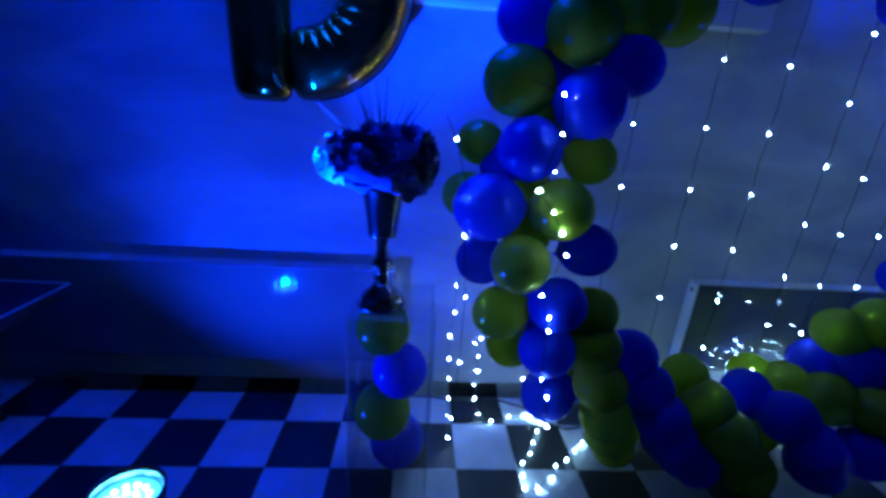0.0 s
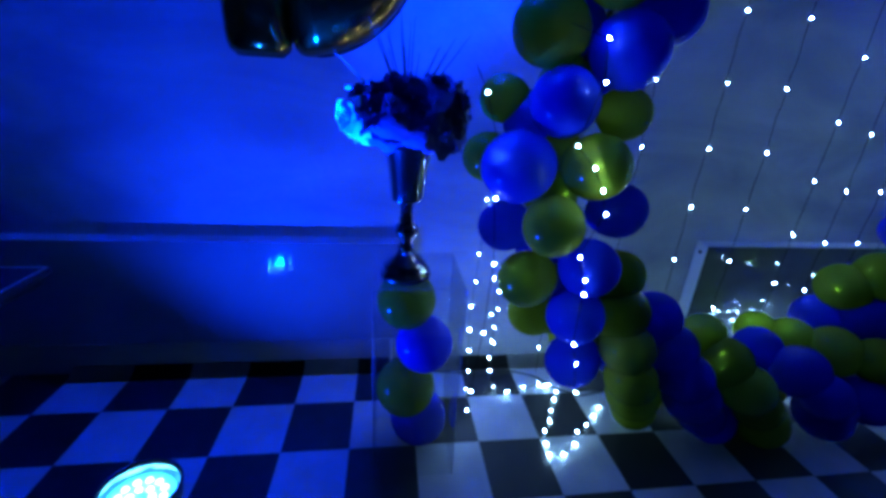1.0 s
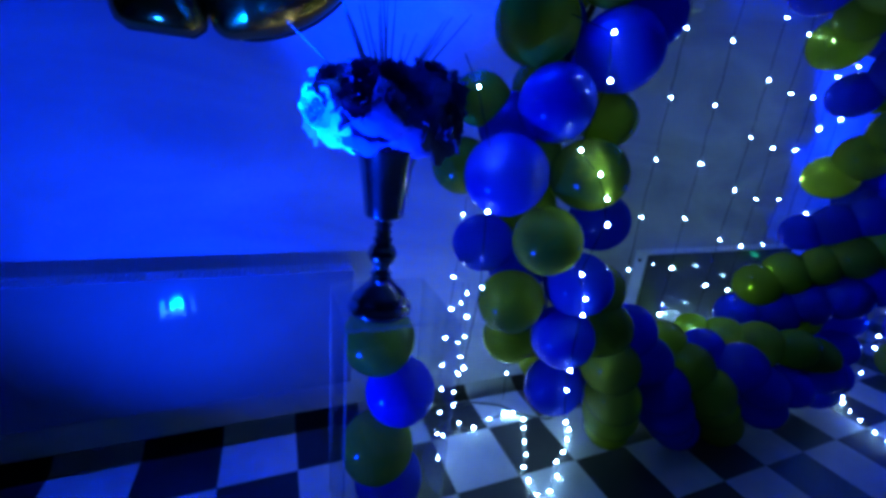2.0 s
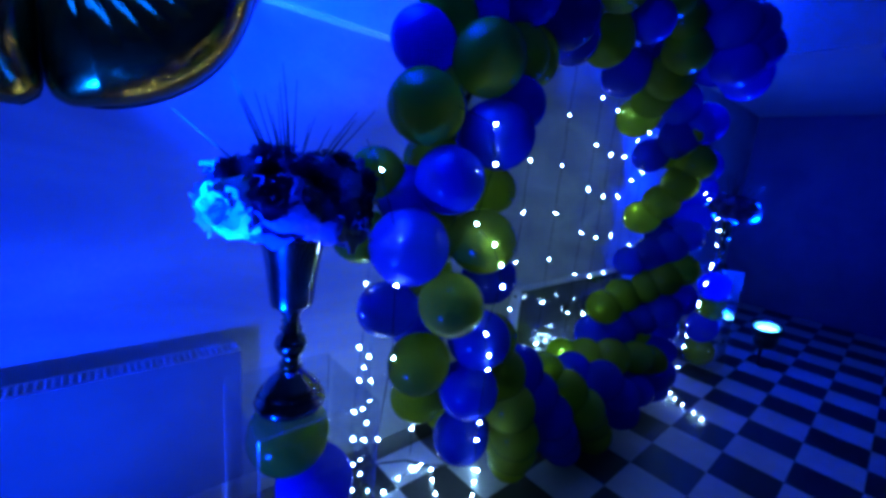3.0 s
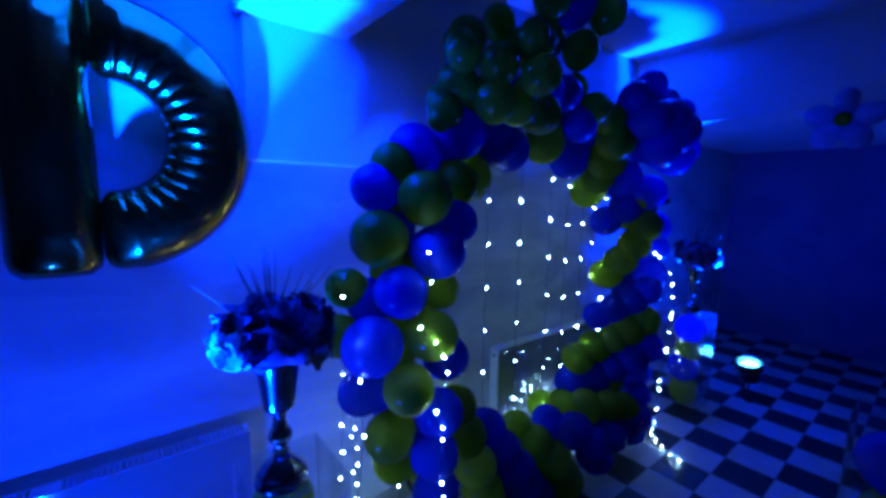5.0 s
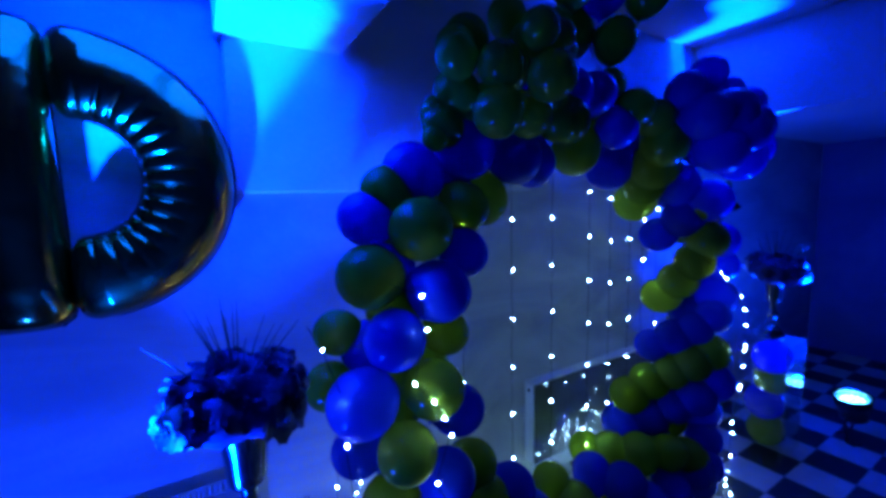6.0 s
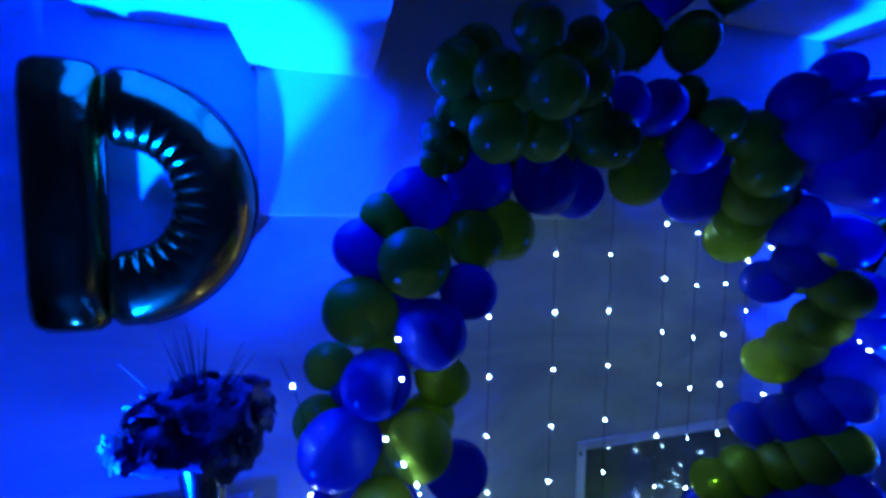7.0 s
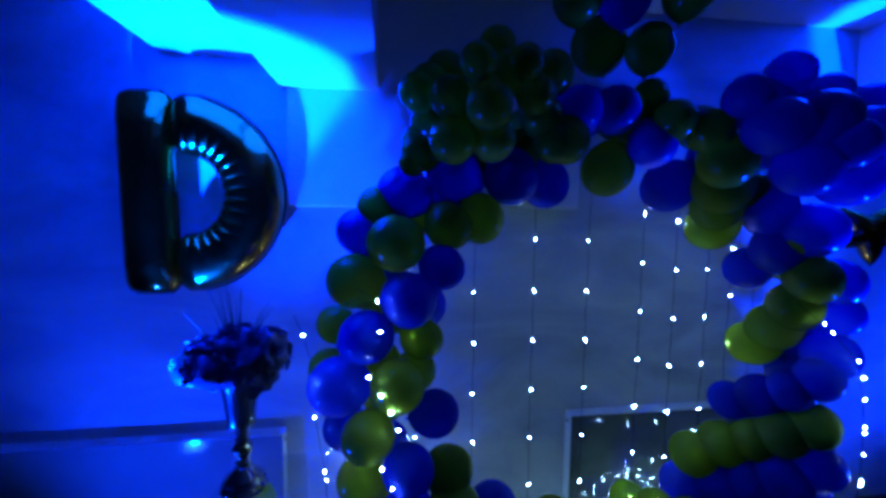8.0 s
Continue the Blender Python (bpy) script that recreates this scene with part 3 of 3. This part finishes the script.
def bouquet(at, seed, faces_lamp):
    rng = random.Random(seed)
    ob = empty("bouquet", "domed bouquet of navy artificial roses, coloured paler towards the lamp, with dried spikes", "bouquet", "bouquets", at)
    heads = [finish("flower_head", flower_head(rng, r, k), navy_petal, True) for r, k in ((0.062, 5), (0.074, 4), (0.055, 4), (0.070, 5), (0.066, 4))]
    pale = [finish("flower_head", flower_head(rng, r, k), petal, True) for r, k in ((0.060, 5), (0.048, 4))]
    n = 34
    for i in range(n):
        u = (i + 0.5) / n
        tilt, a = math.acos(1 - 1.25 * u), i * 2.39996 + rng.uniform(-0.3, 0.3)
        d = Vector((math.sin(tilt) * math.cos(a), math.sin(tilt) * math.sin(a), math.cos(tilt)))
        # heads towards the lamp are coloured pale, its light put into the petals
        light = faces_lamp(d)
        head = new("flower_head", pale[i % 2] if light else heads[i % 5])
        if light:
            tagged(head, "rose head coloured pale on the side towards the lamp")
        k = rng.uniform(0.85, 1.45)
        reach = rng.uniform(0.72, 1.18) * (1.04 if light else 1.0)
        aim = (d + Vector((rng.uniform(-0.4, 0.4), rng.uniform(-0.4, 0.4), rng.uniform(-0.2, 0.3)))).normalized()
        head.matrix_world = Matrix.Translation(Vector((d.x * 0.155 * reach, d.y * 0.155 * reach, 0.015 + d.z * 0.092 * reach))) @ aim.to_track_quat("Z", "Y").to_matrix().to_4x4() @ Matrix.Diagonal((k, k * rng.uniform(0.8, 1.1), k * rng.uniform(0.8, 1.3), 1))
        head.parent = ob
    for i in range(46):
        a, lift = rng.uniform(0, 6.28), rng.uniform(-0.25, 0.75)
        d = Vector((math.cos(a), math.sin(a), lift)).normalized()
        side = d.cross(Vector((rng.uniform(-0.3, 0.3), rng.uniform(-0.3, 0.3), 1))).normalized()
        size, bm = rng.uniform(0.045, 0.085), bmesh.new()
        root, up = d * 0.11 + Vector((0, 0, 0.02)), side.cross(d)
        rows = [[bm.verts.new(root + d * size * s * 1.3 + side * w * size * 0.30 * math.sin(math.pi * (0.12 + 0.86 * s)) + up * (0.16 * size * abs(w) - 0.25 * size * s * s)) for w in (-1, 0, 1)] for s in (0, 0.3, 0.6, 0.85, 1.0)]
        for p, q in zip(rows, rows[1:]):
            for v in range(2):
                bm.faces.new((p[v], p[v + 1], q[v + 1], q[v]))
        part("leaf", bm, navy_petal, ob, smooth=True)
    for i in range(22):
        a, tilt = rng.uniform(0, 6.28), rng.uniform(0.05, 0.85)
        d = Vector((math.sin(tilt) * math.cos(a), math.sin(tilt) * math.sin(a), math.cos(tilt)))
        length = rng.uniform(0.22, 0.36)
        bend = Vector((rng.uniform(-0.02, 0.02), rng.uniform(-0.02, 0.02), -0.01))
        part("spike", tube([d * 0.05, d * length * 0.6 + bend * 0.3, d * length + bend], lambda s: 0.0036 * (1 - 0.75 * s), 5), stem_dark, ob)
    part("stem_bundle", tube([(0, 0, 0.03), (0, 0, -0.06), (0, 0, -0.1)], 0.035, 10), stem_dark, ob)
    return ob


def stack(x, y, order):
    for colour, dx, dy, z, r in order:
        balloon(colour, (x + dx, y + dy, z), r, (x + dx + 0.02, y + dy + 0.05, z - 0.3))


PLINTH_A, PLINTH_B, PLINTH_C = (-0.32, 1.48, 0.0), (3.33, 1.43, 0.0), (2.13, 0.050, 0.0)
plinth(PLINTH_A)
plinth(PLINTH_B)
plinth(PLINTH_C)
stack(PLINTH_C[0], PLINTH_C[1], (("blue", 0.0, 0.0, 0.66, 0.150), ("lime", 0.05, 0.0, 0.365, 0.110), ("blue", 0.02, -0.02, 0.20, 0.11), ("lime", -0.02, 0.0, 0.09, 0.085)))
stack(PLINTH_A[0], PLINTH_A[1], (("lime", -0.04, -0.02, 0.775, 0.115), ("blue", 0.035, -0.04, 0.585, 0.115), ("lime", -0.035, -0.04, 0.375, 0.122), ("blue", 0.03, 0.02, 0.155, 0.125)))
stack(PLINTH_B[0], PLINTH_B[1], (("blue", -0.018, -0.018, 0.748, 0.132), ("lime", 0.0, -0.02, 0.560, 0.120), ("blue", -0.02, 0.01, 0.370, 0.134), ("lime", 0.01, 0.0, 0.135, 0.128)))
vase((PLINTH_A[0] - 0.048, PLINTH_A[1] - 0.05, 0.892))
vase((PLINTH_B[0] + 0.04, PLINTH_B[1] + 0.02, 0.892))
bouquet((PLINTH_A[0] - 0.055, PLINTH_A[1] - 0.05, 1.425), 4, lambda d: d.x < -0.70 and d.z < 0.30)
bouquet((PLINTH_B[0] + 0.04, PLINTH_B[1] + 0.02, 1.40), 9, lambda d: d.x > -0.4 and d.z < 0.6)


# ---- stage lamps ----
def par_can(at, aim):
    size = 1.13
    drop = at[2] / size
    ob = empty("par_can", "flat black stage lamp on the floor throwing blue light", "stage lamp", "stage lamps", at)
    turn = (Vector(aim) - Vector(at)).normalized().to_track_quat("Z", "Y").to_matrix().to_4x4()

    def put(name, bm, mat, label="", parent=ob, smooth=True):
        bmesh.ops.transform(bm, matrix=turn, verts=bm.verts)
        return part(name, bm, mat, parent, label, smooth)

    put("body", lathe([(0.045, -0.135), (0.075, -0.13), (0.082, -0.10), (0.086, -0.03), (0.098, -0.02), (0.102, 0.0), (0.104, 0.050), (0.101, 0.053), (0.098, 0.050), (0.090, 0.003), (0.02, 0.002)], 40), black_metal)
    put("reflector", lathe([(0.0885, 0.0045), (0.092, 0.028), (0.0965, 0.050), (0.0975, 0.0505), (0.0935, 0.028), (0.0895, 0.0045), (0.0885, 0.0045)], 40, 0.0, False), silver, "bright inner rim")
    lens = put("lens", lathe([(0.087, 0.004), (0.087, 0.009), (0.01, 0.011)], 40), led_lens, "glowing blue lens")
    for ring, n in ((0.028, 6), (0.058, 12)):
        for i in range(n):
            a = 2 * math.pi * i / n
            b = lathe([(0.010, 0.009), (0.009, 0.014), (0.005, 0.017), (0.001, 0.018)], 10)
            bmesh.ops.translate(b, verts=b.verts, vec=(ring * math.cos(a), ring * math.sin(a), 0))
            put("led", b, led_core, parent=lens)
    for s in (-1, 1):
        foot = Vector((s * 0.115, 0.0, -drop + 0.004))
        part("yoke_arm", tube([(s * 0.108, 0, -0.05), (s * 0.118, 0, -0.10), (s * 0.12, 0.02 * s, -drop + 0.02), (s * 0.10, 0.05 * s, -drop + 0.006), (s * 0.02, 0.07 * s, -drop + 0.006)], 0.007, 8), black_metal, ob)
        b = lathe([(0.016, 0.0), (0.018, 0.006), (0.016, 0.018), (0.006, 0.02)], 14)
        bmesh.ops.rotate(b, verts=b.verts, matrix=Matrix.Rotation(radians(90 * s), 3, "Y"))
        bmesh.ops.translate(b, verts=b.verts, vec=(s * 0.118, 0, -0.055))
        part("knob", b, black_metal, ob)
    ob.scale = (size, size, size)
    return ob


par_can(PAR_A, PAR_A + Vector((0.11, 0.08, 0.99)))
par_can(PAR_B, PAR_B + Vector((-0.22, 0.05, 0.97)))


# ---- fairy lights ----
bm = bmesh.new()
bmesh.ops.create_icosphere(bm, subdivisions=1, radius=0.0044)
bulb_mesh = finish("bulb", bm, led_white, True)
bm = lathe([(0.0005, -0.0060), (0.0023, -0.0042), (0.0029, 0.0), (0.0023, 0.0042), (0.0005, 0.0060)], 8)
drop_mesh = finish("bulb", bm, led_drop, True)
wire_bare = material("wire_bare", (0.10, 0.10, 0.09), 0.5, 0.2)


def light_string(points, bulbs, label, group="light strings", mat=None, drops=False):
    ob = empty("light_string", label, "fairy lights", group, points[0])
    o = Vector(points[0])
    part("wire", tube([Vector(p) - o for p in points], 0.0015, 5), mat or wire_clear, ob)
    for b in bulbs:
        k = new("bulb", drop_mesh if drops else bulb_mesh)
        k.location = Vector(b) - o
        k.rotation_euler = (b[0] * 91 % 3, b[1] * 87 % 3, 0.0) if drops else (0, 0, 0)
        k.parent = ob
    return ob


rng = random.Random(11)
CURTAIN = ((0.37, 1.68), (0.685, 1.629), (1.012, 1.634), (1.318, 1.628), (1.64, 1.777), (1.845, 1.734), (2.05, 1.737), (2.20, 1.581), (2.36, 1.65))
for x, z0 in CURTAIN:
    pts = [(x + rng.uniform(-0.004, 0.004), 1.80 + rng.uniform(-0.003, 0.003), 2.30 - 0.08 * i) for i in range(28)]
    bulbs = [(x + rng.uniform(-0.005, 0.005), 1.795, z) for z in (z0 + 0.277 * k for k in range(-6, 4)) if 0.12 < z < 2.12]
    light_string(pts, bulbs, "thin vertical string of white fairy lights hung before the wall")


def along(points, n, sag=0.0):
    """n places evenly spread along a line of points, with a little scatter."""
    points = [Vector(p) for p in points]
    legs = [(b - a).length for a, b in zip(points, points[1:])]
    out = []
    for i in range(n):
        d = sum(legs) * (i + 0.5) / n
        k = 0
        while k < len(legs) - 1 and d > legs[k]:
            d -= legs[k]
            k += 1
        p = points[k].lerp(points[k + 1], min(1.0, d / legs[k]))
        out.append(p + Vector((rng.uniform(-0.012, 0.012), rng.uniform(-0.012, 0.012), rng.uniform(0.0, 0.006))))
    return out


hang_a = [(-0.04, 1.60, 1.20), (-0.05, 1.60, 0.95), (-0.07, 1.61, 0.6), (-0.05, 1.62, 0.25), (-0.04, 1.63, 0.03), (-0.03, 1.60, 0.012)]
light_string(hang_a, along(hang_a, 10), "loose string of white fairy lights trailing onto the floor", mat=wire_bare, drops=True)
bundle = [(0.09, 1.78, 0.80), (0.11, 1.80, 0.45), (0.13, 1.85, 0.16), (0.13, 1.86, 0.03), (0.17, 1.80, 0.015), (0.20, 1.775, 0.015), (0.30, 1.80, 0.015), (0.42, 1.84, 0.015), (0.50, 1.81, 0.02)]
for k in range(2):
    way = [(a + rng.uniform(-0.015, 0.015), b + rng.uniform(-0.015, 0.015), max(0.01, c)) for a, b, c in bundle]
    light_string(way, along(way, 11 if k == 0 else 6), "bunched end of a white fairy light string lying in a heap", mat=wire_bare, drops=True)
heap = [(0.45, 1.86, 0.012), (0.52, 1.80, 0.012), (0.46, 1.72, 0.012), (0.38, 1.58, 0.012), (0.31, 1.47, 0.012), (0.29, 1.38, 0.012), (0.35, 1.345, 0.012), (0.42, 1.41, 0.012), (0.55, 1.52, 0.012), (0.66, 1.60, 0.012), (0.72, 1.66, 0.012)]
light_string(heap, along(heap, 14), "loose string of white fairy lights lying on the checker floor", mat=wire_bare, drops=True)
right_heap = [(2.62, 1.56, 0.012), (2.58, 1.44, 0.012), (2.61, 1.39, 0.012), (2.48, 1.32, 0.012), (2.38, 1.15, 0.012), (2.31, 1.04, 0.012)]
light_string(right_heap, along(right_heap, 8), "loose string of white fairy lights lying on the checker floor", mat=wire_bare, drops=True)
# the spare ends, heaped behind the garland's foot
for k in range(3):
    spare = [(1.05 + 0.1 * k, 1.86, 0.015), (1.35, 1.80 + 0.02 * k, 0.02), (1.62, 1.84, 0.10 + 0.05 * k), (1.74 + 0.03 * k, 1.85, 0.36), (1.84, 1.86, 0.20), (1.96, 1.87, 0.42 - 0.05 * k), (2.08, 1.85, 0.16), (2.15, 1.80, 0.015)]
    spare = [(a + rng.uniform(-0.09, 0.09), b + rng.uniform(-0.03, 0.03), max(0.012, c + rng.uniform(-0.09, 0.05))) for a, b, c in spare]
    light_string(spare, along(spare, 17), "bunched end of a white fairy light string lying in a heap", mat=wire_bare, drops=True)
ARCH_STRINGS = (
    ((-0.158, 1.455, 1.618), (-0.119, 1.439, 1.539), (-0.060, 1.410, 1.341), (-0.069, 1.398, 1.201), (-0.039, 1.429, 0.942), (-0.030, 1.501, 0.593), (-0.026, 1.628, 0.177)),
    ((0.104, 1.376, 1.743), (0.191, 1.309, 1.702), (0.202, 1.300, 1.584), (0.155, 1.310, 1.398), (0.204, 1.269, 1.337), (0.243, 1.266, 1.268), (0.273, 1.274, 1.189), (0.206, 1.264, 1.039), (0.246, 1.271, 0.949), (0.256, 1.277, 0.889), (0.266, 1.294, 0.669), (0.324, 1.347, 0.539), (0.346, 1.343, 0.395)),
    ((2.178, 1.389, 1.633), (2.293, 1.316, 1.505), (2.372, 1.263, 1.388), (2.401, 1.244, 1.211), (2.428, 1.251, 1.073), (2.476, 1.278, 0.916), (2.505, 1.296, 0.747), (2.524, 1.331, 0.415), (2.602, 1.375, 0.085)),
)
for n, way in enumerate(ARCH_STRINGS):
    extra = along(way, 6) if n == 2 else []
    light_string(way, [Vector(p) + Vector((0, -0.008, 0)) for p in way[1:]] + extra, "string of white fairy lights draped over the balloon arch", drops=n == 2)
cable = [(-0.45, 1.99, 0.012), (-0.1, 1.98, 0.012), (-0.03, 1.965, 0.012), (0.12, 1.93, 0.012), (0.30, 1.963, 0.012), (0.43, 1.905, 0.012), (0.51, 1.80, 0.012), (0.63, 1.74, 0.01), (0.85, 1.78, 0.01), (1.1, 1.9, 0.01)]
tagged(part("power_cable", tube(cable, 0.0045, 8), wire_green), "thin dark power cable lying along the wall", "cable")


# ---- foil star, balloon flower, side table ----
def star_balloon(r):
    bm = bmesh.new()
    rim, n = [], 60
    for i in range(n):
        a = 2 * math.pi * i / n
        k = abs(((a / (2 * math.pi) * 5) % 1) - 0.5) * 2
        rim.append((a, r * (0.52 + 0.48 * k ** 1.3)))
    top = [[bm.verts.new((q * R * math.cos(a), s * 0.32 * r * math.sqrt(max(0.0, 1 - q ** 2.2)), q * R * math.sin(a))) for a, R in rim] for s in (1, -1) for q in (0.25, 0.5, 0.75, 0.92)]
    edge = [bm.verts.new((R * math.cos(a), 0, R * math.sin(a))) for a, R in rim]
    for s in (0, 4):
        mid = bm.verts.new((0, (1 if s == 0 else -1) * 0.32 * r, 0))
        rows = top[s:s + 4] + [edge]
        for i in range(n):
            j = (i + 1) % n
            bm.faces.new((mid, rows[0][i], rows[0][j]))
            for a, b in zip(rows, rows[1:]):
                bm.faces.new((a[i], b[i], b[j], a[j]))
    return bm


star = part("star_balloon", star_balloon(0.2), gold_foil, smooth=True)
star.matrix_world = pose(3.03, 1.74, 1.95, 0, 12, -35)
tagged(star, "dark gold foil star balloon hanging beyond the arch", "foil balloon")

flower = empty("balloon_flower", "pale blue balloon flower with a dark centre under the ceiling", "balloon flower", "", (3.33, 0.57, 2.515))
for i in range(5):
    a = 2 * math.pi * (i + 0.3) / 5
    b = balloon("pale", (0.0, 0.14 * math.cos(a), 0.14 * math.sin(a)), 0.085, (0, 0, 0), flower, 1.1)
balloon("lime", (-0.05, 0, 0), 0.05, (0.2, 0, 0), flower)

table = empty("side_table", "dark side table with a pale edge beside the radiator", "table", "", (-2.35, 1.36, 0.0))
part("tabletop", box((-0.5, -0.47, 0.715), (0.5, 0.47, 0.745), 0.006), black_cloth, table)
for name, lo, hi in (("edge_band", (0.485, -0.462, 0.7455), (0.496, 0.462, 0.7475)), ("edge_band", (-0.49, 0.455, 0.7455), (0.484, 0.466, 0.7475))):
    part(name, box(lo, hi, 0.0006, 1), trim_light, table, "thin pale edge band")
part("apron", box((-0.47, -0.44, 0.675), (0.47, 0.44, 0.714), 0.004), black_cloth, table)
for x, foot, head in ((0.48, -0.15, 0.0), (-0.46, -0.15, 0.0), (0.05, 0.40, 0.1), (-0.30, 0.40, 0.1)):
    part("leg", tube([(x, foot, 0.0), (x * 0.96, foot * 0.5 + head * 0.5, 0.34), (x * 0.9, head, 0.676)], 0.021, 10), black_metal, table, smooth=True)
part("stretcher", tube([(-0.44, 0.0, 0.36), (0.44, 0.0, 0.36)], 0.012, 8), black_metal, table, smooth=True)


# ---- floor tiles ----
def tile_mesh(name, mat):
    return finish(name, box((-TILE / 2 + 0.0004, -TILE / 2 + 0.0004, -0.004), (TILE / 2 - 0.0004, TILE / 2 - 0.0004, 0.0), 0.0006, 1), mat)


tile_black, tile_white = tile_mesh("tile", vinyl_black), tile_mesh("tile", vinyl_white)
rest = {0: bmesh.new(), 1: bmesh.new()}
for i in range(-12, 23):
    for j in range(0, 22):
        cx, cy = (i + 0.5) * TILE, 1.93 - j * TILE
        dark = (i + j) % 2 == 0
        if -2.4 < cx < 4.8 and cy > -1.4:
            t = new("tile", tile_black if dark else tile_white)
            t.location, t.parent = (cx, cy, 0.0), floor
        else:
            add_box(rest[0 if dark else 1], (cx - TILE / 2 + 0.0004, cy - TILE / 2 + 0.0004, -0.004), (cx + TILE / 2 - 0.0004, cy + TILE / 2 - 0.0004, 0.0))
# the vinyl's end curls up against the wall
lips = {}
for dark, mat in ((True, vinyl_black), (False, vinyl_white)):
    b = bmesh.new()
    rows = [[b.verts.new((x, 0.0012 * k * 12 - 0.001, 0.0002 + 0.05 * (k / 6) ** 2)) for x in (-0.1496, 0.1496)] for k in range(7)]
    for u, v in zip(rows, rows[1:]):
        b.faces.new((u[0], u[1], v[1], v[0]))
    bmesh.ops.solidify(b, geom=b.faces[:], thickness=0.0015)
    lips[dark] = finish("tile", b, mat, True)
for i in range(-7, 9):
    t = new("tile", lips[i % 2 == 0])
    t.location, t.parent = ((i + 0.5) * TILE, 2.0, 0.001), floor
tagged(part("outer_tiles", rest[0], vinyl_black, floor), kind="stuff")
tagged(part("outer_tiles", rest[1], vinyl_white, floor), kind="stuff")
